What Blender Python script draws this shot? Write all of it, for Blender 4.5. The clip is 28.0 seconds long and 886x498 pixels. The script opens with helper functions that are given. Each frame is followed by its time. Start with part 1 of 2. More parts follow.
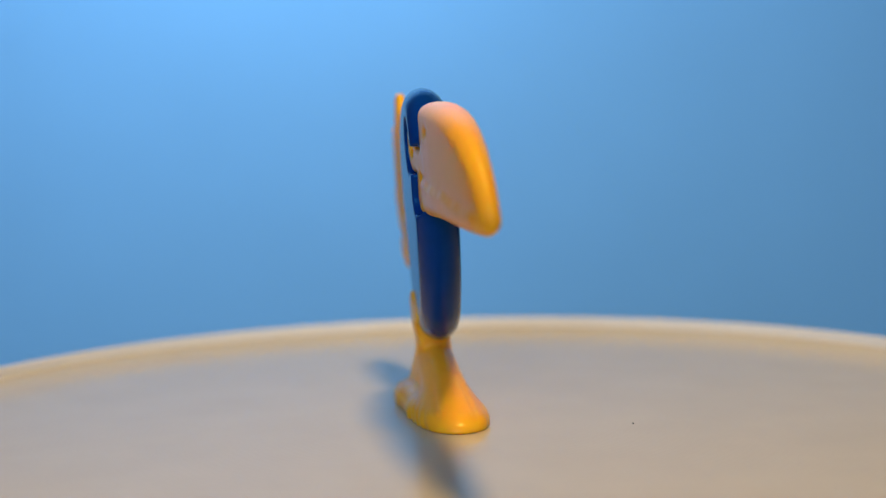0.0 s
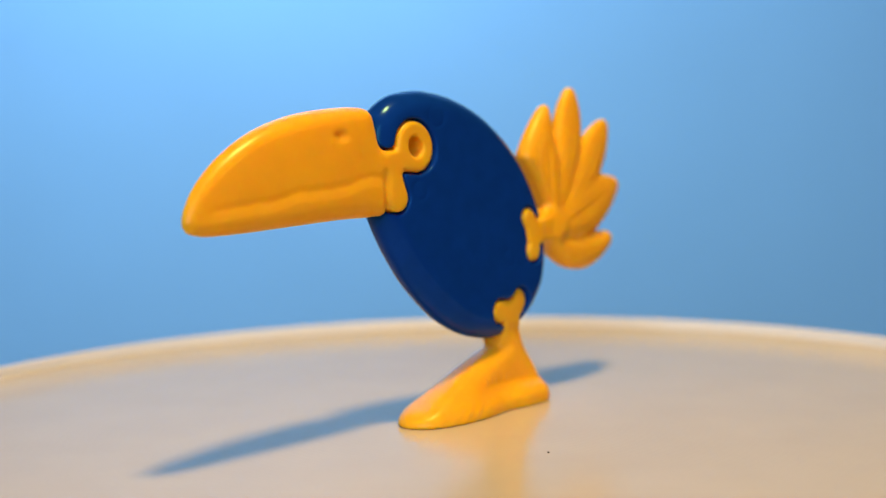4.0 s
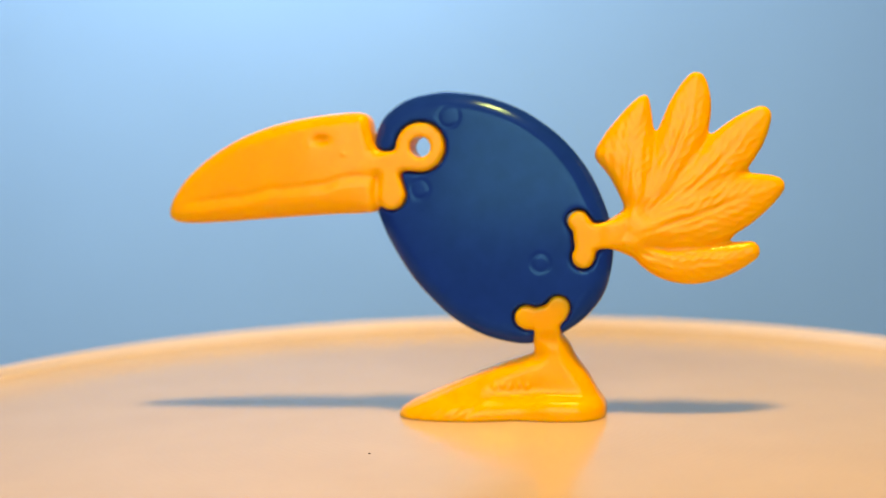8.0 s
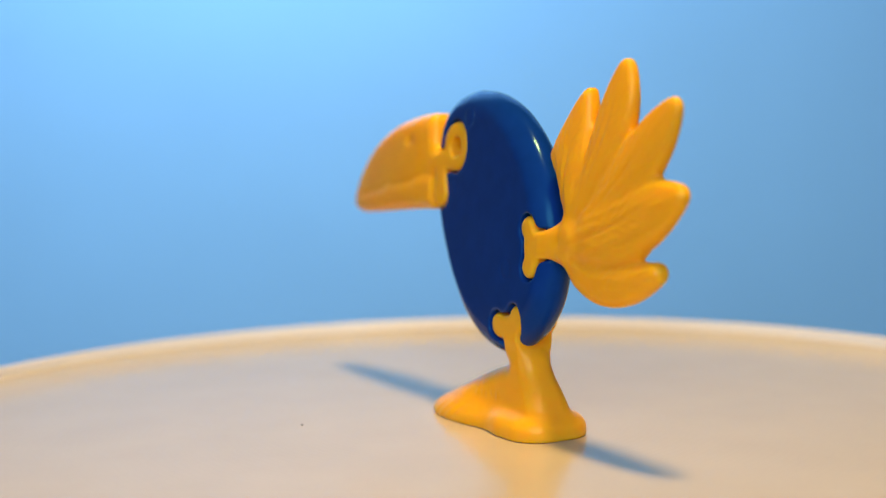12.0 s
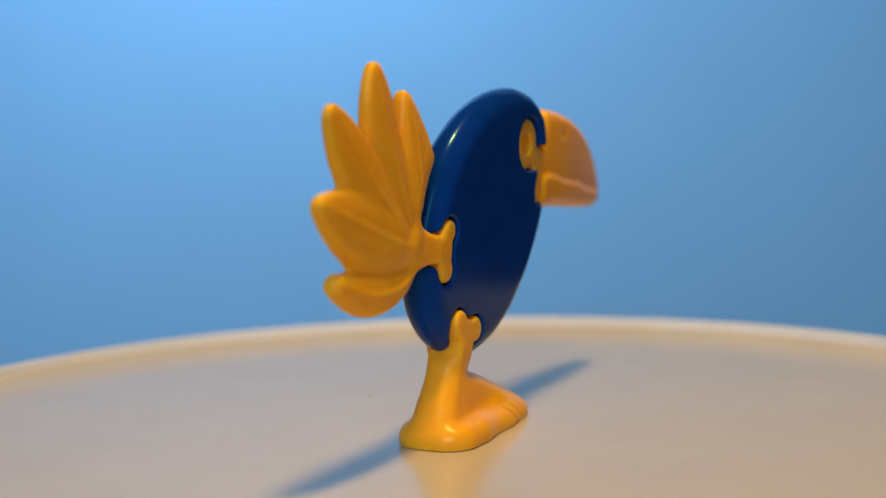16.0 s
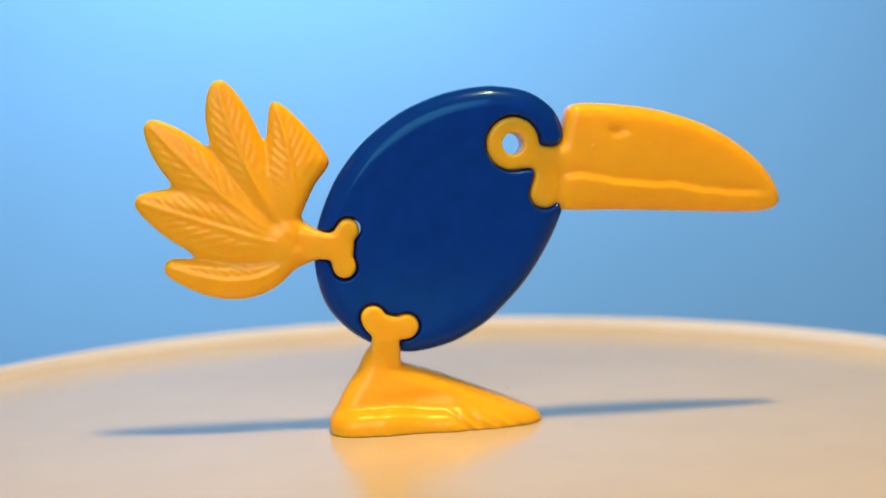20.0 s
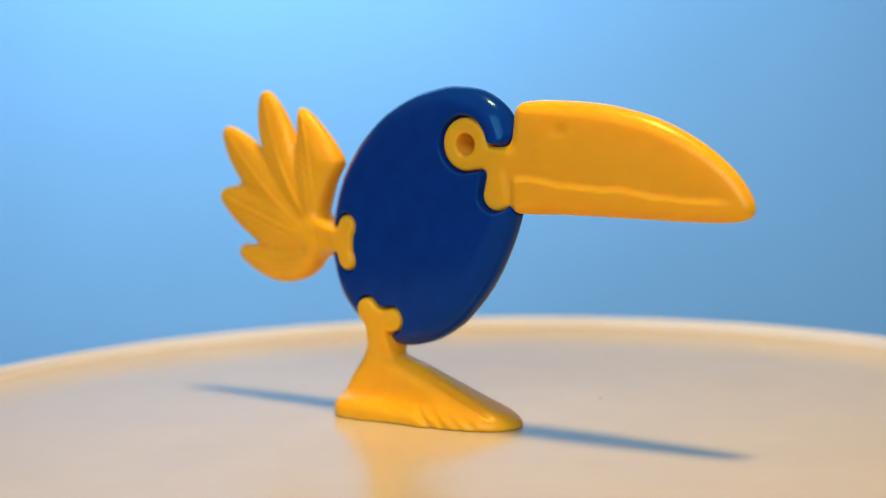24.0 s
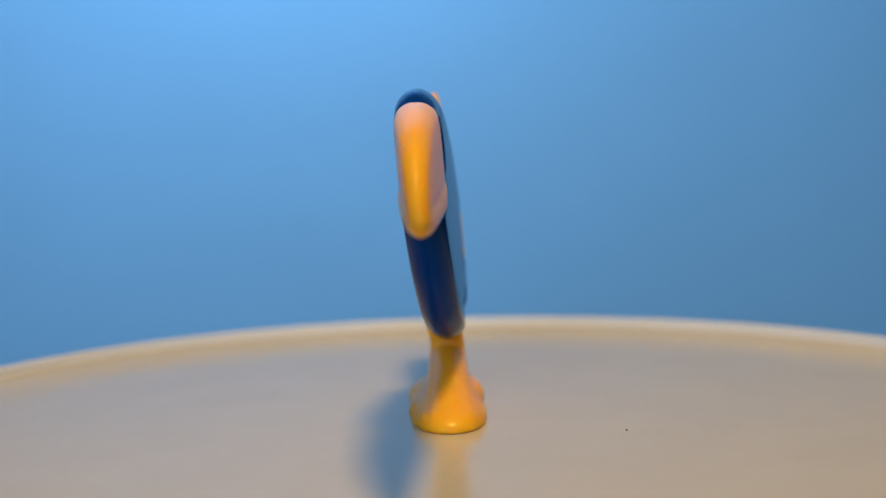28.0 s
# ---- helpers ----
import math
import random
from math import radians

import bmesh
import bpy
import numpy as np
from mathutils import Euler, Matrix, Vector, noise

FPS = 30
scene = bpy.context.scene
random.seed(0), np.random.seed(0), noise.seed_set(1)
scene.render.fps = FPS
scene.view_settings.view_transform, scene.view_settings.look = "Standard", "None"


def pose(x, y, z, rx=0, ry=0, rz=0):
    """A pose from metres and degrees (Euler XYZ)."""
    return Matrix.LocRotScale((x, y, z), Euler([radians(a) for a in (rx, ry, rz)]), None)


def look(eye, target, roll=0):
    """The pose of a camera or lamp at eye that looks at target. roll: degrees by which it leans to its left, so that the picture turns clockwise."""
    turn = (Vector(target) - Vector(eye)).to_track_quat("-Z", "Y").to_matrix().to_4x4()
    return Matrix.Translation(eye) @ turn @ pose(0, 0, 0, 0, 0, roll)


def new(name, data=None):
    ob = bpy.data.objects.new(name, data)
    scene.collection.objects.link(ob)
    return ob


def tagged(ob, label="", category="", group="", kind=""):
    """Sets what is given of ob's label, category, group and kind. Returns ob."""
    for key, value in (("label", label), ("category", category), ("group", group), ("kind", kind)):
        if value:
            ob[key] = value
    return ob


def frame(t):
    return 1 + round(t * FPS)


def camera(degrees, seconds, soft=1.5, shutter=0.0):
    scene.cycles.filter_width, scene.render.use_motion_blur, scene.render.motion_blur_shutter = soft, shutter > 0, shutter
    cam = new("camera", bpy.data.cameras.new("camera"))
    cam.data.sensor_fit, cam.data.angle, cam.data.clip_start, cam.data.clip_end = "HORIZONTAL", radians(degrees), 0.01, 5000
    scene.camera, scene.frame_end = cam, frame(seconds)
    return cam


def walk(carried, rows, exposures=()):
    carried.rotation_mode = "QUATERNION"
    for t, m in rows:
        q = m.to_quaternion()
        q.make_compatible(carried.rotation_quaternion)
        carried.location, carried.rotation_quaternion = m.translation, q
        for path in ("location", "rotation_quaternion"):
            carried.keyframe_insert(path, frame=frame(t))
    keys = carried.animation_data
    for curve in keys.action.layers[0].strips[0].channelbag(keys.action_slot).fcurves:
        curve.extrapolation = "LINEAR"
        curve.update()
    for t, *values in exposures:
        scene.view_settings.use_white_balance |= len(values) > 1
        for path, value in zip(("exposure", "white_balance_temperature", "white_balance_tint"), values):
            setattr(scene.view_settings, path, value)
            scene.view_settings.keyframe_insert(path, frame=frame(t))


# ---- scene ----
MM = 0.001

# the camera stands on its tripod, 19.4 cm from the turntable's axis
cam = camera(40.55, 28.0, soft=1.25)
cam.data.dof.use_dof = True
cam.data.dof.focus_distance = 0.178
cam.data.dof.aperture_fstop = 11.5
EYE = Vector((0.0, -0.19400, 0.04175))
AIM = EYE + Vector((-0.016800, 0.997330, -0.071061))
EXPOSURES = [(0.0, -0.25, 7140, 9), (1.0, -0.65, 7140, 9), (2.0, -0.51, 7190, 9), (3.0, -0.18, 7390, 9), (4.5, 0.22, 8000, 13), (6.0, 0.37, 9300, 20), (8.0, 0.32, 12340, 24), (10.0, 0.27, 10640, 18), (12.0, 0.22, 8050, 11),
             (14.5, -0.47, 7500, 11), (16.0, -0.24, 7500, 11), (17.0, 0.27, 7850, 11), (20.0, 0.28, 7950, 11), (25.0, 0.22, 7750, 10), (27.0, -0.01, 7190, 9), (28.0, -0.40, 7140, 9)]
walk(cam, [(0.0, look(EYE, AIM, -1.52)), (28.0, look(EYE, AIM, -1.52))], EXPOSURES)

# turn of the turntable, in seconds and degrees
TURNS = [(0.0, 0.25), (0.5, -6.43), (1.0, -12.3), (1.5, -17.96), (2.0, -23.7), (2.5, -29.54), (3.0, -36.21), (3.5, -42.99), (5.5, -69.22), (6.0, -76.08), (6.5, -84.42), (7.0, -92.56), (7.5, -99.78), (8.0, -106.98), (8.5, -114.31), (9.0, -121.59), (9.5, -127.62), (10.0, -133.76), (10.5, -139.78), (11.0, -145.44), (11.5, -152.52), (12.0, -160.09), (12.5, -167.94), (14.5, -193.13), (15.0, -199.51), (15.5, -206.72), (16.0, -214.24), (16.5, -221.64), (17.0, -227.51), (17.5, -233.13), (18.0, -239.98), (18.5, -247.49), (19.0, -255.11), (19.5, -263.32), (20.0, -271.11), (20.5, -276.69), (21.0, -282.3), (21.5, -288.83), (23.5, -308.71), (24.0, -314.59), (24.5, -318.8), (25.0, -325.44), (25.5, -331.51), (26.0, -338.52), (26.5, -345.19), (27.0, -352.1), (27.5, -360.07), (28.0, -369.54)]
FIGURE_AT = pose(-2.43 * MM, 0, 0, 0, 0, 7.27)
SPECK_AT = pose(26.04 * MM, -7.07 * MM, 0)


# ---- light ----
world = bpy.data.worlds.new("room_air")
scene.world = world
world.use_nodes = True
world.node_tree.nodes["Background"].inputs["Color"].default_value = (0.55, 0.72, 1.0, 1)
world.node_tree.nodes["Background"].inputs["Strength"].default_value = 0.05


def area_lamp(name, at, aim, size, watts, colour, shape="DISK", size_y=None):
    data = bpy.data.lights.new(name, "AREA")
    data.shape, data.size, data.energy, data.color = shape, size, watts, colour
    if size_y:
        data.size_y = size_y
    ob = new(name, data)
    ob.matrix_world = look(Vector(at), Vector(aim))
    return ob


# desk lamp right above the turntable, an added fill over the backdrop, and daylight from a window behind the camera
area_lamp("desk_lamp_light", (0.042, -0.071, 0.417), (0.0, 0.0, 0.0), 0.058, 1.16, (1.0, 0.66, 0.24))
# unseen fill with no known lamp, placed to grade the paper's brightness
area_lamp("backdrop_fill_light", (-0.10, 0.16, 0.40), (-0.19, 1.2, 0.20), 0.14, 1.7, (0.54, 0.745, 1.0))
area_lamp("window_light", (-0.27, -1.84, 0.86), (-0.27, 0.0, 0.86), 1.15, 28.0, (0.59, 0.76, 1.0), "RECTANGLE", 1.32)
bpy.data.lights["desk_lamp_light"].spread = radians(150)
bpy.data.lights["backdrop_fill_light"].spread = radians(150)


# ---- materials ----
def material(name, colour, rough=0.4, spread=0.06, scale=400.0, bump=0.05, coat=0.0, subsurface=0.0, fine=3000.0, specular=0.5):
    mat = bpy.data.materials.new(name)
    mat.use_nodes = True
    nt = mat.node_tree
    b = nt.nodes["Principled BSDF"]
    co = nt.nodes.new("ShaderNodeTexCoord")
    n1 = nt.nodes.new("ShaderNodeTexNoise")
    n1.inputs["Scale"].default_value, n1.inputs["Detail"].default_value = scale, 6
    n2 = nt.nodes.new("ShaderNodeTexNoise")
    n2.inputs["Scale"].default_value, n2.inputs["Detail"].default_value = fine, 4
    for n in (n1, n2):
        nt.links.new(co.outputs["Object"], n.inputs["Vector"])
    ramp = nt.nodes.new("ShaderNodeMapRange")
    ramp.inputs["From Min"].default_value, ramp.inputs["From Max"].default_value = 0.3, 0.7
    ramp.inputs["To Min"].default_value, ramp.inputs["To Max"].default_value = 1 - spread, 1 + spread
    nt.links.new(n1.outputs["Fac"], ramp.inputs["Value"])
    mul = nt.nodes.new("ShaderNodeVectorMath")
    mul.operation = "SCALE"
    mul.inputs[0].default_value = colour
    nt.links.new(ramp.outputs["Result"], mul.inputs["Scale"])
    nt.links.new(mul.outputs["Vector"], b.inputs["Base Color"])
    rr = nt.nodes.new("ShaderNodeMapRange")
    rr.inputs["To Min"].default_value, rr.inputs["To Max"].default_value = rough * 0.85, rough * 1.15
    nt.links.new(n2.outputs["Fac"], rr.inputs["Value"])
    nt.links.new(rr.outputs["Result"], b.inputs["Roughness"])
    bp = nt.nodes.new("ShaderNodeBump")
    bp.inputs["Strength"].default_value, bp.inputs["Distance"].default_value = bump, 0.0002
    nt.links.new(n2.outputs["Fac"], bp.inputs["Height"])
    nt.links.new(bp.outputs["Normal"], b.inputs["Normal"])
    b.inputs["Coat Weight"].default_value = coat
    b.inputs["Coat Roughness"].default_value = 0.15
    b.inputs["Specular IOR Level"].default_value = specular
    if subsurface:
        b.inputs["Subsurface Weight"].default_value = subsurface
        b.inputs["Subsurface Radius"].default_value = (1.0, 0.6, 0.12)
        b.inputs["Subsurface Scale"].default_value = 0.003
    return mat


BLUE = material("blue_plastic", (0.0, 0.032, 0.22), 0.17, 0.08, 300, 0.006, specular=0.19)
BLUE.node_tree.nodes["Principled BSDF"].inputs["Specular Tint"].default_value = (0.12, 0.8, 1.0, 1)
YELLOW = material("yellow_plastic", (0.98, 0.435, 0.032), 0.29, 0.03, 250, 0.01, subsurface=0.75, specular=0.3)
YELLOW.node_tree.nodes["Principled BSDF"].inputs["Specular Tint"].default_value = (1.0, 0.85, 0.6, 1)
WHITE = material("white_plastic", (0.535, 0.492, 0.392), 0.2, 0.025, 60, 0.01, fine=1800, specular=0.3)
# the plate's white made lighter and bluer, for the light the lip catches
LIT_WHITE = material("lit_white_plastic", (0.68, 0.71, 0.78), 0.4, 0.02, 60, 0.02, fine=1800)


def add_dust(mat, scale, size, share, colour):
    """Tiny pale specks of dust, at scale cells to the metre, on a share of the cells."""
    nt = mat.node_tree
    b = nt.nodes["Principled BSDF"]
    old = b.inputs["Base Color"].links[0].from_socket
    co = nt.nodes.new("ShaderNodeTexCoord")
    vo = nt.nodes.new("ShaderNodeTexVoronoi")
    vo.inputs["Scale"].default_value = scale
    nt.links.new(co.outputs["Object"], vo.inputs["Vector"])
    sep = nt.nodes.new("ShaderNodeSeparateColor")
    nt.links.new(vo.outputs["Color"], sep.inputs["Color"])
    near, some, both, mix = [nt.nodes.new(k) for k in ("ShaderNodeMath", "ShaderNodeMath", "ShaderNodeMath", "ShaderNodeMix")]
    near.operation, some.operation, both.operation, mix.data_type = "LESS_THAN", "LESS_THAN", "MULTIPLY", "RGBA"
    near.inputs[1].default_value, some.inputs[1].default_value = size, share
    nt.links.new(vo.outputs["Distance"], near.inputs[0])
    nt.links.new(sep.outputs["Red"], some.inputs[0])
    nt.links.new(near.outputs[0], both.inputs[0])
    nt.links.new(some.outputs[0], both.inputs[1])
    nt.links.new(both.outputs[0], mix.inputs["Factor"])
    nt.links.new(old, mix.inputs["A"])
    mix.inputs["B"].default_value = (*colour, 1)
    nt.links.new(mix.outputs["Result"], b.inputs["Base Color"])


def add_rings(mat, scale, strength):
    """Fine turned rings round the object's axis."""
    nt = mat.node_tree
    b = nt.nodes["Principled BSDF"]
    co, wave, bp = nt.nodes.new("ShaderNodeTexCoord"), nt.nodes.new("ShaderNodeTexWave"), nt.nodes.new("ShaderNodeBump")
    wave.wave_type, wave.rings_direction = "RINGS", "Z"
    wave.inputs["Scale"].default_value, wave.inputs["Distortion"].default_value = scale, 1.5
    wave.inputs["Detail"].default_value = 2
    bp.inputs["Strength"].default_value, bp.inputs["Distance"].default_value = strength, 0.0001
    nt.links.new(co.outputs["Object"], wave.inputs["Vector"])
    nt.links.new(wave.outputs["Fac"], bp.inputs["Height"])
    nt.links.new(b.inputs["Normal"].links[0].from_socket, bp.inputs["Normal"])
    nt.links.new(bp.outputs["Normal"], b.inputs["Normal"])


add_dust(BLUE, 330, 0.04, 0.15, (0.1, 0.17, 0.34))
add_rings(WHITE, 260, 0.03)
PAPER = material("blue_paper", (0.178, 0.503, 0.905), 0.85, 0.03, 8, 0.05, fine=600)
DARK = material("dark_desk", (0.024, 0.024, 0.028), 0.6, 0.15, 20, 0.05, fine=300)
# warm, light colour chosen so the unseen west wall throws back lamp light
BOUNCE_WALL = material("bounce_wall_cream", (0.6, 0.5, 0.38), 0.9, 0.03, 6, 0.1, fine=120)
PLASTER = material("plaster", (0.11, 0.115, 0.13), 0.9, 0.03, 6, 0.1, fine=120)
SPECK = material("speck_dirt", (0.03, 0.025, 0.02), 0.8)


# ---- mesh tools ----
def part(name, verts, faces, mat, parent=None, label="", smooth=True):
    me = bpy.data.meshes.new(name)
    me.from_pydata(verts, [], faces)
    me.materials.append(mat)
    me.update()
    if smooth:
        me.shade_smooth()
    ob = new(name, me)
    ob.parent = parent
    return tagged(ob, label)


def lathe(profile, steps=192):
    """A ring of quads from (radius, height) points in mm, closed along the profile."""
    n = len(profile)
    verts = [(r * MM * math.cos(2 * math.pi * i / steps), r * MM * math.sin(2 * math.pi * i / steps), z * MM) for i in range(steps) for r, z in profile]
    faces = [(i * n + j, ((i + 1) % steps) * n + j, ((i + 1) % steps) * n + (j + 1) % n, i * n + (j + 1) % n) for i in range(steps) for j in range(n)]
    return verts, faces


def box(lo, hi):
    v = [(x, y, z) for x in (lo[0], hi[0]) for y in (lo[1], hi[1]) for z in (lo[2], hi[2])]
    return v, [(0, 1, 3, 2), (4, 6, 7, 5), (0, 4, 5, 1), (2, 3, 7, 6), (0, 2, 6, 4), (1, 5, 7, 3)]


def skin(field, lo, step):
    """Vertices and quads of the surface field = 0 on a regular grid (surface nets)."""
    inside = field < 0
    shape = [n - 1 for n in field.shape]
    total, count = np.zeros((*shape, 3)), np.zeros(shape)
    corner = lambda a, o: a[o[0]:o[0] + shape[0], o[1]:o[1] + shape[1], o[2]:o[2] + shape[2]]
    for axis in range(3):
        others = [k for k in range(3) if k != axis]
        for p in (0, 1):
            for q in (0, 1):
                o = [0, 0, 0]
                o[others[0]], o[others[1]] = p, q
                e = list(o)
                e[axis] = 1
                a, b = corner(field, o), corner(field, e)
                cut = (a < 0) != (b < 0)
                f = np.where(cut, a / np.where(cut, a - b, 1), 0)
                place = np.zeros((*shape, 3))
                place[..., others[0]], place[..., others[1]], place[..., axis] = p, q, f
                total += np.where(cut[..., None], place, 0)
                count += cut
    has = count > 0
    index = np.full(shape, -1)
    index[has] = np.arange(has.sum())
    verts = (np.argwhere(has) + total[has] / count[has][:, None]) * step + np.array(lo)
    faces = []
    for axis in range(3):
        u, v = (axis + 1) % 3, (axis + 2) % 3
        s0, s1 = [slice(None)] * 3, [slice(None)] * 3
        s0[axis], s1[axis] = slice(0, -1), slice(1, None)
        a, b = inside[tuple(s0)], inside[tuple(s1)]
        cells = np.argwhere(a != b)
        cells = cells[(cells[:, u] > 0) & (cells[:, v] > 0) & (cells[:, u] < shape[u]) & (cells[:, v] < shape[v])]
        du, dv = np.eye(3, dtype=int)[u], np.eye(3, dtype=int)[v]
        quad = np.stack([index[tuple((cells - d).T)] for d in (0 * du, du, du + dv, dv)], 1)
        flip = ~a[tuple(cells.T)]
        quad[flip] = quad[flip][:, ::-1]
        faces.append(quad)
    faces = np.concatenate(faces)
    faces = faces[(faces >= 0).all(1)]
    return verts, faces


LEAN = 0.0687   # the figure leans over to one side by this much per unit of height
STEP = 0.25


def figure_part(name, make, lo, hi, parent, mat, label, lean=LEAN, twist=0.0, pivot=0.0):
    """make(x, y, z) is the signed distance in mm; x across the slab, y to the tail, z up."""
    axes = [np.arange(a, b + STEP, STEP) for a, b in zip(lo, hi)]
    x, y, z = axes[0][:, None, None], axes[1][None, :, None], axes[2][None, None, :]
    field = make(x, y, z) + np.zeros((len(axes[0]), len(axes[1]), len(axes[2])))
    verts, faces = skin(field, lo, STEP)
    verts[:, 0] += twist * (verts[:, 1] - pivot) - lean * verts[:, 2]
    verts[:, 2] = np.maximum(verts[:, 2], 0.0)
    return part(name, (verts * MM).tolist(), faces.tolist(), mat, parent, label)


def circle(y, z, cy, cz, r):
    return np.hypot(y - cy, z - cz) - r


def bar(y, z, a, b, ra, rb=None):
    """A rounded bar from a to b whose radius goes from ra to rb."""
    rb = ra if rb is None else rb
    d = (b[0] - a[0], b[1] - a[1])
    s = np.clip(((y - a[0]) * d[0] + (z - a[1]) * d[1]) / (d[0] ** 2 + d[1] ** 2), 0, 1)
    return np.hypot(y - a[0] - s * d[0], z - a[1] - s * d[1]) - (ra + (rb - ra) * s)


def join(a, b, k):
    h = np.clip(0.5 + 0.5 * (b - a) / k, 0, 1)
    return b + (a - b) * h - k * h * (1 - h)


def carve(a, b, k):
    return -join(-a, b, k)


def slab(d2, x, half, r):
    """Rounded extrusion of a flat outline to the half thickness half, with edges of radius r."""
    p, q = d2 + r, np.abs(x) - (half - r)
    return np.minimum(np.maximum(p, q), 0) + np.hypot(np.maximum(p, 0), np.maximum(q, 0)) - r


def spline_outline(knots, y, z, steps=10):
    """Signed distance to the closed smooth curve through the knots."""
    k = np.array(knots, float)
    n = len(k)
    pts = []
    for i in range(n):
        p0, p1, p2, p3 = k[i - 1], k[i], k[(i + 1) % n], k[(i + 2) % n]
        for t in np.arange(steps) / steps:
            pts.append(0.5 * (2 * p1 + (p2 - p0) * t + (2 * p0 - 5 * p1 + 4 * p2 - p3) * t * t + (3 * p1 - p0 - 3 * p2 + p3) * t ** 3))
    pts = np.array(pts)
    yy, zz = np.broadcast_arrays(y[0], z[0])
    best, odd = np.full(yy.shape, 1e9), np.zeros(yy.shape, bool)
    for a, b in zip(pts, np.roll(pts, -1, 0)):
        best = np.minimum(best, bar(yy, zz, a, b, 0.0))
        if a[1] != b[1]:
            odd ^= ((a[1] > zz) != (b[1] > zz)) & (yy < (b[0] - a[0]) * (zz - a[1]) / (b[1] - a[1]) + a[0])
    return np.where(odd, -best, best)[None]


# ---- flat outlines of the figure's four pieces ----
def eye_ring(y, z):
    return join(circle(y, z, -7.6, 44.55, 4.1), bar(y, z, (-10.0, 42.5), (-18.5, 41.8), 1.65, 1.95), 1.0)


def chin(y, z):
    return bar(y, z, (-12.9, 40.7), (-12.6, 36.75), 1.5, 2.4)


def mandible(y, z):
    return spline_outline([(-16.7, 49.9), (-15.9, 47.2), (-15.0, 40.0), (-15.1, 34.7), (-17.6, 33.85), (-24, 33.7), (-34, 33.2), (-43, 32.75), (-49.5, 32.75), (-51.8, 33.9),
                           (-51.5, 36.5), (-48.9, 40.2), (-44.2, 44.05), (-38.3, 47.2), (-31.5, 49.3), (-25, 50.3), (-19, 50.65)], y, z)


def beak_blade(y, z):
    return join(mandible(y, z), eye_ring(y, z), 2.0)


def tail_joint(y, z):
    d = join(circle(y, z, 18.3, 31.9, 1.75), circle(y, z, 18.95, 26.15, 1.8), 0.5)
    d = join(d, bar(y, z, (18.9, 31.2), (19.3, 26.7), 1.5), 0.5)
    return join(d, bar(y, z, (19.9, 29.25), (27.0, 30.1), 1.95, 2.4), 1.2)


def leg_joint(y, z):
    d = join(circle(y, z, 9.6, 16.5, 1.9), circle(y, z, 14.8, 18.0, 1.9), 0.5)
    d = join(d, bar(y, z, (10.1, 16.2), (14.5, 16.9), 1.6), 0.6)
    return join(d, bar(y, z, (12.9, 16.2), (13.0, 10.0), 1.95, 2.4), 0.8)


# root, bend and tip of the rib, half width, radius of the tip, and how far out the feather is widest
FEATHERS = [((26, 32), (26.1, 43.1), (28.7, 51.3), 3.2, 0.76, 1.63), ((27, 31), (35.1, 42.7), (37.1, 53.8), 3.7, 1.5, 1.6), ((27.5, 30), (38.8, 38.0), (47.2, 48.0), 3.85, 1.55, 1.6),
            ((27.5, 29.5), (36.9, 32.4), (49.1, 36.8), 5.2, 1.55, 1.05), ((26.5, 28.7), (32.0, 21.6), (45.1, 26.6), 3.05, 1.6, 1.38)]


# outline of the first, hooked feather
FIRST = [(25.7, 32.0), (25.4, 34.3), (23.2, 38.9), (20.9, 42.2), (22.0, 45.0), (24.5, 48.2), (27.5, 51.2), (29.3, 51.8), (30.0, 49.3), (30.3, 45.5), (30.8, 40), (29, 33)]


def feather(y, z, root, bend, tip, wide, end, out):
    """Distance to the feather's rim, the way along it and the way across from its rib."""
    yy, zz = np.broadcast_arrays(y[0], z[0])
    best, along, across = np.full(yy.shape, 1e9), np.zeros(yy.shape), np.zeros(yy.shape)
    for s in np.linspace(0, 1, 60):
        cy, cz = [(1 - s) ** 2 * a + 2 * s * (1 - s) * b + s * s * c for a, b, c in zip(root, bend, tip)]
        ty, tz = [2 * (1 - s) * (b - a) + 2 * s * (c - b) for a, b, c in zip(root, bend, tip)]
        r = (1.3 * (1 - s) + end * s) + (wide - (1.3 + end) / 2) * math.sin(math.pi * s ** out) ** 0.9
        d = np.hypot(yy - cy, zz - cz) - r
        hit = d < best
        side = ((yy - cy) * tz - (zz - cz) * ty) / math.hypot(ty, tz)
        best, along, across = np.where(hit, d, best), np.where(hit, s, along), np.where(hit, side, across)
    return best[None], along[None], across[None]


# outline of the egg-shaped body
BODY = [(-14.0, 30.1), (-9.8, 23.1), (-4.8, 17.7), (-1.3, 15.1), (3.1, 13.0), (8.7, 11.9), (12.6, 12.6), (15.9, 13.95), (19.3, 16.45), (22.25, 20.4), (23.6, 25.9), (23.4, 30.8), (22.0, 35.5), (19.6, 40.4), (15.9, 45.1), (11.4, 48.8), (7.5, 51.0), (2.8, 52.7), (-1.7, 53.5), (-5.3, 53.6), (-10.3, 52.6), (-14.2, 49.8), (-16.0, 45.8), (-16.7, 41.3), (-16.2, 36.3)]


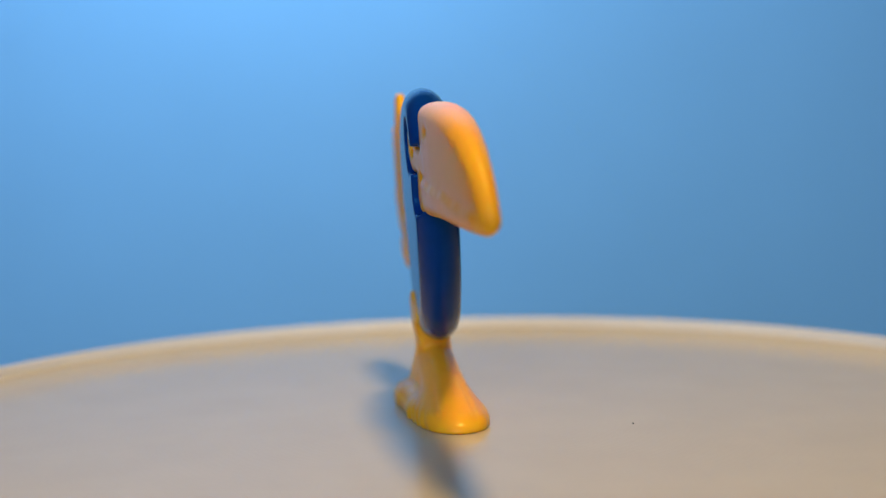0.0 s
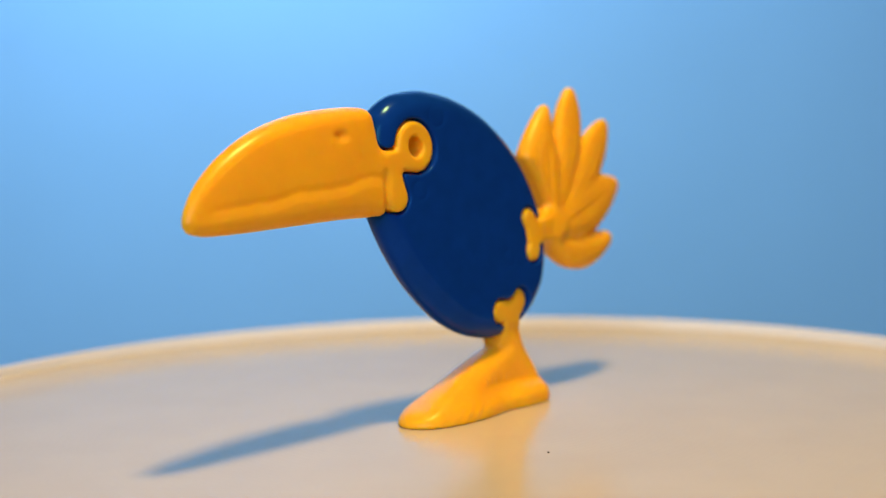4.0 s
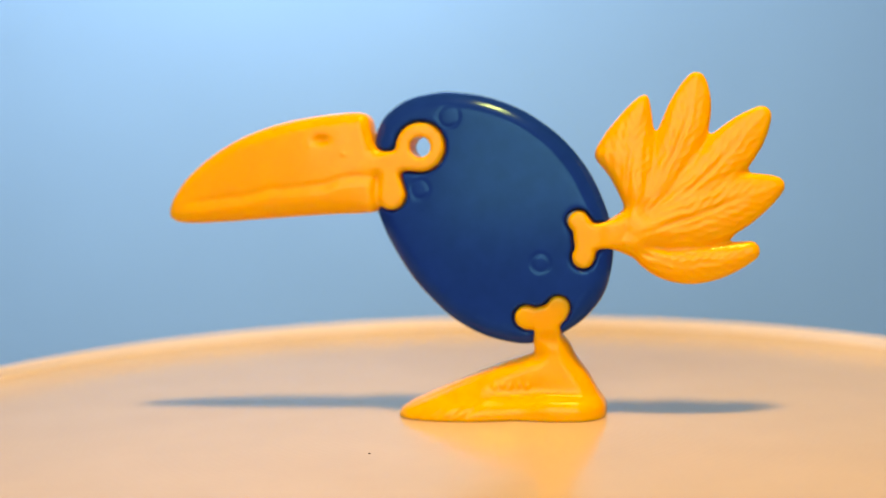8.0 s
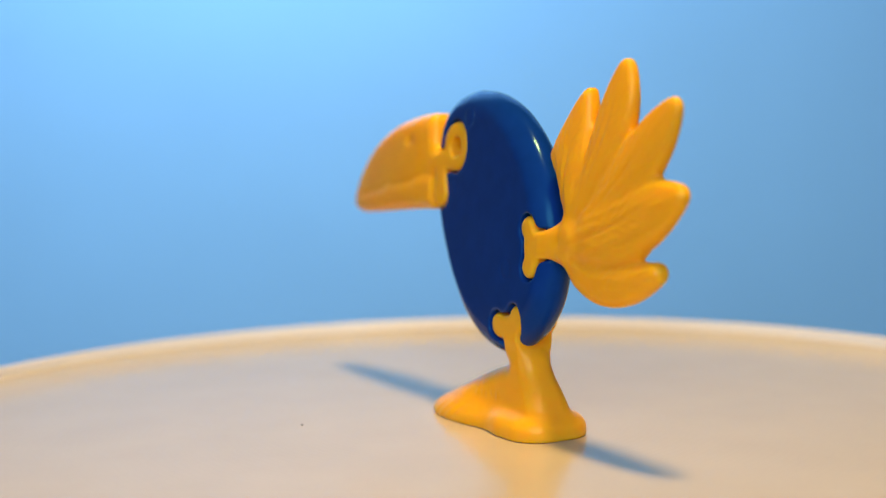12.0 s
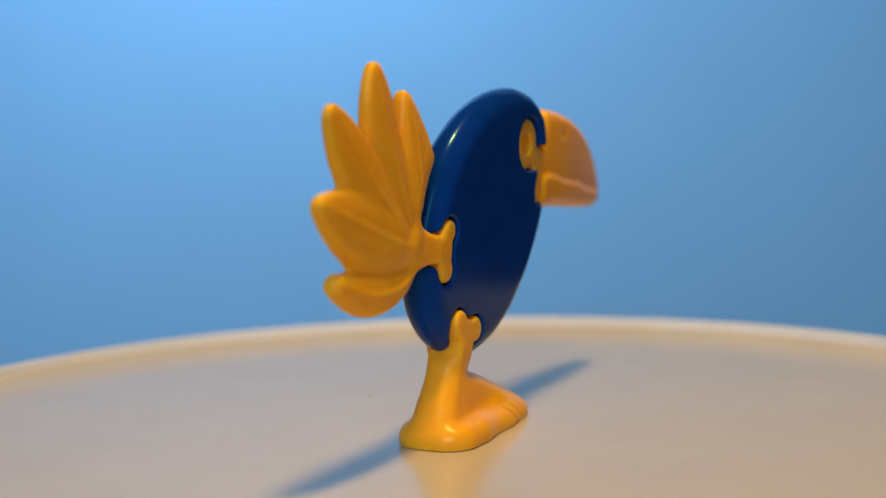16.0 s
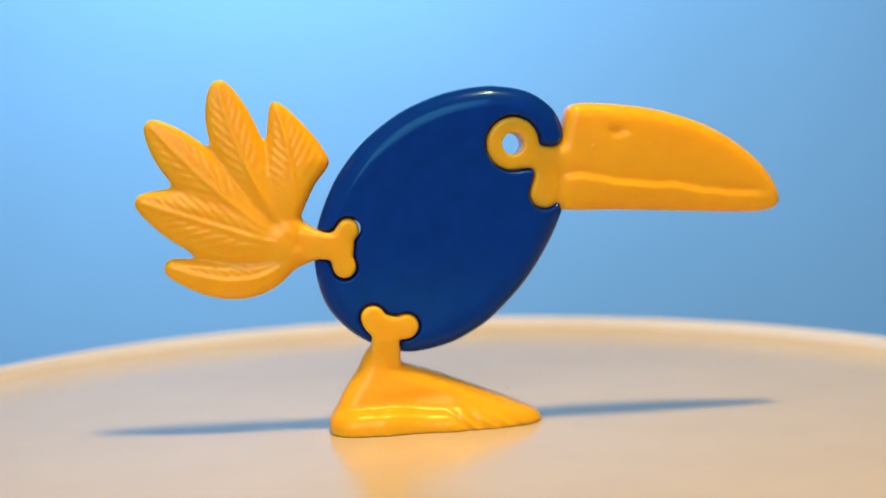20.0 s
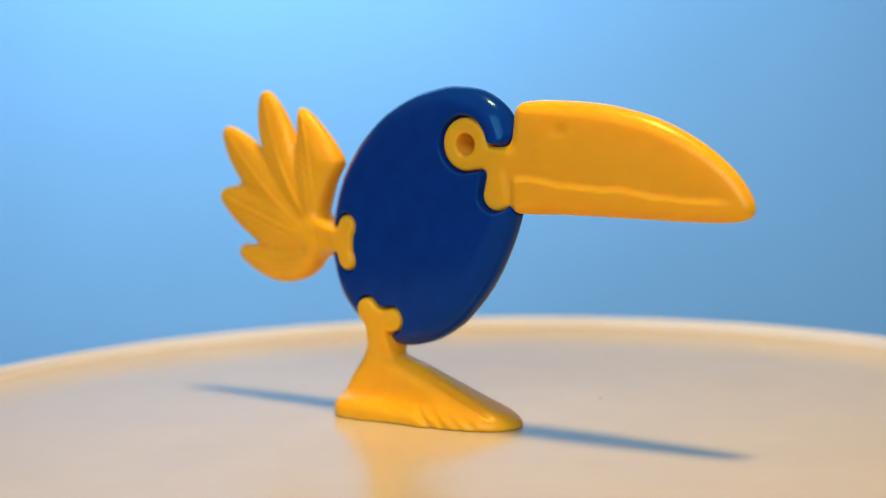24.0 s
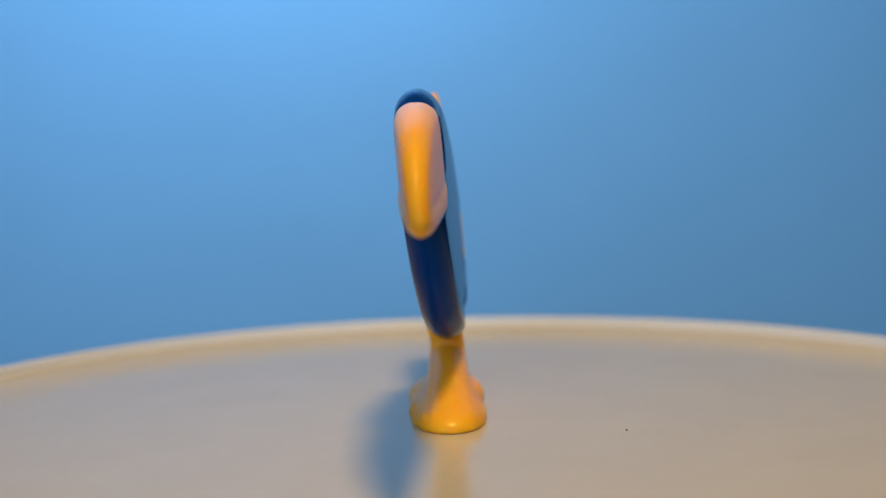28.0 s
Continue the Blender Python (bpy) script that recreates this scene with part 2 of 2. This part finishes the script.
def make_body(x, y, z):
    oval = spline_outline(BODY, y, z, 6)
    # gently domed faces, with faint rings left by the mould on one face
    face = 3.25 + 0.25 * np.clip(1 - ((y - 4) ** 2 + (z - 33) ** 2) / 420, 0, 1)
    for cy, cz, r in ((12.1, 25.4, 1.45), (-2.7, 49.4, 1.7), (-7.6, 37.6, 1.5)):
        face = face - np.where(x > 0, 0.1, 0.0) * np.exp(-((np.hypot(y - cy, z - cz) - r) / 0.25) ** 2)
    d = -join(-slab(oval, x * (5.0 / 3.72), 5.0, 5.0), face - np.abs(x), 0.35)
    # snug sockets for the other pieces, with a groove round their mouths
    gap = np.interp(np.abs(x), [1.6, 2.1, 2.9, 3.5], [0.02, 0.34, 0.36, 0.46])
    # places where the fit is loose and daylight shows through
    for cy, cz in ((-4.4, 41.9), (16.6, 32.2), (-10.4, 35.6)):
        gap = gap + np.maximum(0.3 - gap, 0) * np.exp(-((y - cy) ** 2 + (z - cz) ** 2) / 1.3)
    for hole in (join(beak_blade(y, z), chin(y, z), 0.8), tail_joint(y, z), leg_joint(y, z)):
        d = carve(d, hole - gap, 0.3)
    return d


def make_beak(x, y, z):
    outline = join(beak_blade(y, z), chin(y, z), 1.6)
    wiggle = 0.1 * np.sin(y * 0.9) + 0.06 * np.sin(y * 1.7 + 1.0) + np.where(x > 0, 0.1, 0.0) * np.sin(y * 0.55)
    mouth = wiggle + np.interp(y, [-50, -46, -42, -39, -34.5, -30, -25, -21, -17], [35.6, 36.3, 36.6, 36.9, 37.9, 38.2, 38.6, 39.5, 39.9])
    on = np.clip((y + 50) / 3, 0, 1) * np.clip((-15.2 - y) / 1.2, 0, 1)
    half = 3.3 - 1.7 * np.clip((-26 - y) / 25, 0, 1) ** 1.3
    # the lower jaw stands proud, with a shoulder under the line of the mouth
    below = np.clip(mouth - z, 0, 9)
    half = half + on * (np.where(x > 0, 0.3, 0.49) * np.clip(below / np.where(x > 0, 1.5, 1.1), 0, 1) ** 1.3 * np.exp(-below / 6) - np.where(x > 0, 0.11, 0.1) * np.exp(-((z - mouth - 0.15) / 0.55) ** 2))
    half = half - 0.55 * np.exp(-((y + 24.2) / 1.2) ** 2 - ((z - 46.2) / 0.7) ** 2)
    half = half + 0.12 * np.exp(-((y + 20.4) / 0.4) ** 2 - ((z - 43.8) / 0.4) ** 2) + 0.08 * np.exp(-((y + 26.2) / 0.35) ** 2 - ((z - 45.2) / 0.35) ** 2)
    half = half - 0.3 * np.clip((y + 21) / 6, 0, 1)
    half = half - np.interp(y, [-20, -15.5], [0.5, 0.0]) * np.exp(np.minimum(outline, 0) / 2.6)
    rim = np.interp(y, [-51, -28, -19, -15.5, -12.5], [1.6, 2.5, 2.3, 1.5, 0.7])
    d = slab(outline, x, half, rim)
    return carve(d, circle(y, z, -7.6, 44.55, 1.7), 0.4)


def make_tail(x, y, z):
    flat = (1, y.shape[1], z.shape[2])
    best, lined, veined = np.full(flat, 1e9), np.full(flat, 0.0), np.full(flat, 0.0)
    blend = lambda a, b: np.where(np.minimum(a, b) > 0, -join(-a, -b, 0.3), np.maximum(a, b))
    for row in FEATHERS:
        d, along, across = feather(y, z, *row)
        if row is FEATHERS[0]:
            d = spline_outline(FIRST, y, z)
        dome = 1.6 + 0.95 * np.sqrt(np.clip(-d / 3.0, 0.001, 1))
        wobble = 0.7 * np.sin(along * 7 + row[0][0] * 5) + 0.4 * np.sin(y * 0.9 + z * 0.6)
        inner, outer = np.clip(-d / 0.8, 0, 1), np.clip((along - 0.25) * 3, 0, 1)
        barbs = np.sin(2 * math.pi * (along * 12.5 - np.abs(across) * 0.75) + wobble) * np.clip(np.abs(across) / 0.7, 0, 1) * outer * inner
        vein = np.exp(-(across / 0.33) ** 2) - 0.8 * np.exp(-((np.abs(across) - 0.75) / 0.35) ** 2)
        # one side shows wavy lines along the feathers, the other a raised vein with barbs
        lines = np.sin(across * 4.6 + 1.3 * np.sin(along * 8 + row[0][0] * 3) + 0.6 * np.sin(y * 1.7)) * inner * np.clip((along - 0.1) * 4, 0, 1)
        shown = d < 0.2
        lined = blend(lined, np.where(shown, dome + 0.04 * lines * (1 + 0.6 * np.sin(y * 0.8 + z * 1.1)) + 0.045 * barbs - 0.17 * np.exp(-(across / 0.42) ** 2) * inner * np.clip((0.85 - along) * 4, 0, 1), 0))
        veined = blend(veined, np.where(shown, dome + 0.06 * barbs + 0.11 * vein * np.clip((along - 0.1) * 4, 0, 1) * np.clip(-d / 1.2, 0, 1), 0))
        best = join(best, d, 1.6)
    # webs between the roots of the feathers
    best = np.minimum(best, circle(y, z, 34.2, 36.4, 7.6))
    best = join(best, bar(y, z, (36.0, 28.6), (41.6, 29.6), 1.3, 0.4), 1.5)
    best = join(best, circle(y, z, 26.4, 29.8, 2.9), 2.0)
    ripple = 0.016 * np.sin(np.arctan2(z - 29.5, y - 24.0) * 46) * np.exp(-(np.hypot(y - 30, z - 31) / 9) ** 2)
    half = np.maximum(np.where(x > 0, lined, veined), 1.75) + ripple
    half = half * np.interp(np.hypot(y - 27, z - 30), [6, 28], [1.12, 0.4])
    d = slab(best, x, half, np.minimum(1.3, 0.8 * half))
    thick = np.interp(y, [21.5, 26.0], [3.4, 2.4])
    return join(d, slab(tail_joint(y, z), x, thick, 0.8), 2.2)


def make_foot(x, y, z):
    joint = leg_joint(y, z)
    y = y - 0.6 * np.clip((13.5 - z) / 4, 0, 1)
    side = spline_outline([(15.3, 13.0), (16.9, 9.6), (18.9, 6.6), (20.4, 3.3), (21.1, 0.6), (20.6, -4), (5, -4), (-11.4, -4), (-12.0, 0.3), (-11.3, 1.6), (-8.4, 3.4), (-2.4, 5.95),
                           (4.2, 8.6), (8.6, 10.0), (10.6, 10.8), (10.75, 13.5)], y, z)
    flare = np.interp(y, [-8, 0, 8, 14], [2.9, 2.6, 1.4, 1.2])
    half = np.interp(y, [4, 10], [2.8, 2.95]) + flare * (np.clip(10.5 - z, 0, 12) / 9) ** 1.35
    half = half - 0.35 * np.exp(-((z - 4.9) / 1.3) ** 2 - ((y - 7) / 6) ** 2)
    d = slab(side + 0.05 * x * x * np.clip((9 - y) / 8, 0, 1), x - 0.3, half, 2.6)
    # the sole: round heel pad, narrow waist and broad forefoot
    def pad(cy, cx, ly, lx, r):
        p, q = np.abs(y - cy) - (ly - r), np.abs(x - cx) - (lx - r)
        return np.minimum(np.maximum(p, q), 0) + np.hypot(np.maximum(p, 0), np.maximum(q, 0)) - r
    forefoot = (np.hypot((y + 1.1) / 11.7, (x - 0.3) / 6.15) - 1) * 6.15
    plan = join(join(pad(15.1, 0.05, 6.3, 6.4, 4.8), forefoot, 4.0), pad(7.0, -0.4, 7.5, 5.5, 2.5), 2.0)
    d = -join(-d, -plan - 0.15, 1.4)
    for a, b in ((-8.5, -9.0), (-6.0, -6.6), (-3.4, -4.2), (-0.8, -1.8)):
        plan = plan + np.where(x > 0, 0.25, 0.55) * np.exp(-((y - np.where(x > 0, b, a) - 1.15 * z) / 0.75) ** 2) * np.clip(np.abs(x) - 2.4, 0, 1)
    top = np.interp(y, [-12, -8, -2, 6, 11, 21.8], [2.3, 2.6, 3.1, 3.1, 3.7, 3.5])
    p, q = plan + 2.3, z - (top - 2.3)
    sole = np.minimum(np.maximum(p, q), 0) + np.hypot(np.maximum(p, 0), np.maximum(q, 0)) - 2.3
    d = join(d, sole, 1.1)
    # long crease on either side of the instep
    d = d + np.where(x > 0, 0.15, 0.3) * np.exp(-((np.abs(x) - 2.2 + 0.09 * y) / 0.4) ** 2) * np.clip((2 - y) / 4, 0, 1) * np.clip((z - 1.5) / 1.5, 0, 1)
    # small raised marks on one side of the instep
    for cy, cz in ((3.6, 5.3), (5.0, 5.5), (6.2, 5.3), (7.6, 5.6), (9.0, 5.4)):
        d = d - np.where(x > 0, 0.22, 0.0) * np.exp(-((y - cy) / 0.42) ** 2 - ((z - cz) / 0.5) ** 2)
    thick = np.interp(z, [9.5, 12.5, 14.5], [1.8, 2.9, 3.35])
    d = join(d, slab(joint, x, thick, 0.7), 0.8)
    return -join(-d, z, 0.5)


figure = tagged(new("toy_toucan"), "blue and yellow plastic puzzle toucan standing on the turntable", "toy bird")
figure_part("body", make_body, (-4.5, -18, 10.5), (4.5, 25.5, 54.5), figure, BLUE, "dark blue glossy plastic oval body", twist=0.03, pivot=10.0)
figure_part("beak", make_beak, (-4.5, -52.5, 31.5), (4.5, -2.5, 51.5), figure, YELLOW, "large orange-yellow plastic beak with eye ring", twist=-0.041, pivot=-12.5)
figure_part("tail", make_tail, (-4.5, 16.0, 20.5), (4.5, 52.5, 56.5), figure, YELLOW, "orange-yellow plastic tail of five veined feathers", twist=-0.03, pivot=26.0)
figure_part("foot", make_foot, (-8.0, -13.5, -0.6), (8.0, 23.0, 21.0), figure, YELLOW, "orange-yellow plastic leg and broad foot", 0.0, -0.055, 8.0).location.x = -1.35 * MM

# ---- turntable ----
turntable = tagged(new("turntable"), "round white plastic turntable with a low raised lip", "turntable")
part("plate", *lathe([(0.01, 0), (20, 0), (60, 0), (93, 0), *[(93 + k, 1.1 * (k / 9.8) ** 2.2) for k in (2, 4, 5.5, 7, 8, 9, 9.8)], (102.8, -4), (0.01, -4)]), WHITE, turntable, smooth=False)
part("lip", *lathe([(102.8, -4), (102.8, 1.1), (102.9, 1.25), (102.98, 1.6), (103.15, 2.4), (103.45, 2.9), (103.9, 3.15), (104.6, 2.95), (105.1, 2.3), (105.3, 0), (104.3, -4)]), LIT_WHITE, turntable, "cream raised lip round the edge")
part("base", *lathe([(0.01, -4), (70, -4), (70, -9), (80, -20), (80, -25), (0.01, -25)], 96), WHITE, turntable, smooth=False)

bm = bmesh.new()
bmesh.ops.create_icosphere(bm, subdivisions=2, radius=0.17 * MM)
for v in bm.verts:
    v.co = v.co * (1 + 0.3 * noise.noise(v.co * 9000))
    v.co.z = max(v.co.z * 0.6 + 0.1 * MM, 0.0)
me = bpy.data.meshes.new("dust_speck")
bm.to_mesh(me)
bm.free()
me.materials.append(SPECK)
speck = tagged(new("dust_speck", me), "tiny dark speck of dirt lying on the turntable", "speck")

# ---- blue paper backdrop, desk and room ----
sheet = [(0.45 + 0.012 * math.sin(z * 5), z) for z in np.linspace(-0.6, 0.62, 26)]
n = len(sheet)
verts = [(x, y, z) for x in (-0.34, 0.34) for y, z in sheet] + [(x, y + 0.002, z - 0.0004) for x in (-0.34, 0.34) for y, z in sheet]
faces = [(i, i + 1, n + i + 1, n + i) for i in range(n - 1)] + [(2 * n + i, 3 * n + i, 3 * n + i + 1, 2 * n + i + 1) for i in range(n - 1)]
tagged(part("backdrop", verts, faces, PAPER), "plain sky-blue paper sheet hanging behind the turntable", "backdrop", kind="structure")
tagged(part("desk", *box((-0.9, -0.7, -0.06), (0.9, 0.17, -0.0252)), DARK, smooth=False), "dark desk top under the turntable", "desk", kind="structure")
# the west wall is an added reflector, set close for warm fill from the left
for name, lo, hi in (("floor", (-1.1, -1.9, -0.85), (1.8, 1.6, -0.75)), ("ceiling", (-1.1, -1.9, 1.75), (1.8, 1.6, 1.85)), ("wall_west", (-1.1, -1.9, -0.75), (-1.0, 1.6, 1.75)),
                     ("wall_east", (1.7, -1.9, -0.75), (1.8, 1.6, 1.75)), ("wall_north", (-1.0, 1.5, -0.75), (1.7, 1.6, 1.75)), ("wall_south", (0.32, -1.9, -0.75), (1.7, -1.8, 1.75))):
    tagged(part(name, *box(lo, hi), BOUNCE_WALL if name == "wall_west" else PLASTER, smooth=False), "plain plastered " + name.split("_")[0] + " of the room", name.split("_")[0], kind="structure")


def boxes(rows):
    """Several boxes as one mesh's vertices and faces."""
    verts, faces = [], []
    for lo, hi in rows:
        v, f = box(lo, hi)
        faces += [tuple(i + len(verts) for i in q) for q in f]
        verts += v
    return verts, faces


# the wall behind the camera goes on round its window
rest = [((-1.0, -1.9, -0.75), (-0.86, -1.8, 1.75)), ((-0.86, -1.9, -0.75), (0.32, -1.8, 0.19)), ((-0.86, -1.9, 1.53), (0.32, -1.8, 1.75))]
tagged(part("wall_south", *boxes(rest), PLASTER, smooth=False), "plain plastered wall with a window opening in it", "wall", kind="structure")
window = tagged(new("window_1"), "white-framed window in the wall facing the turntable", "window", kind="structure")
part("window_frame", *boxes([((-0.86, -1.83, 0.18), (0.32, -1.79, 0.2)), ((-0.86, -1.83, 1.52), (0.32, -1.79, 1.54)), ((-0.87, -1.83, 0.18), (-0.85, -1.79, 1.54)), ((0.31, -1.83, 0.18), (0.33, -1.79, 1.54))]), LIT_WHITE, window, smooth=False)


def motions():
    turns = [(t, pose(0, 0, 0, 0, 0, a)) for t, a in TURNS]
    walk(turntable, turns)
    walk(figure, [(t, m @ FIGURE_AT) for t, m in turns])
    walk(speck, [(t, m @ SPECK_AT) for t, m in turns])


motions()
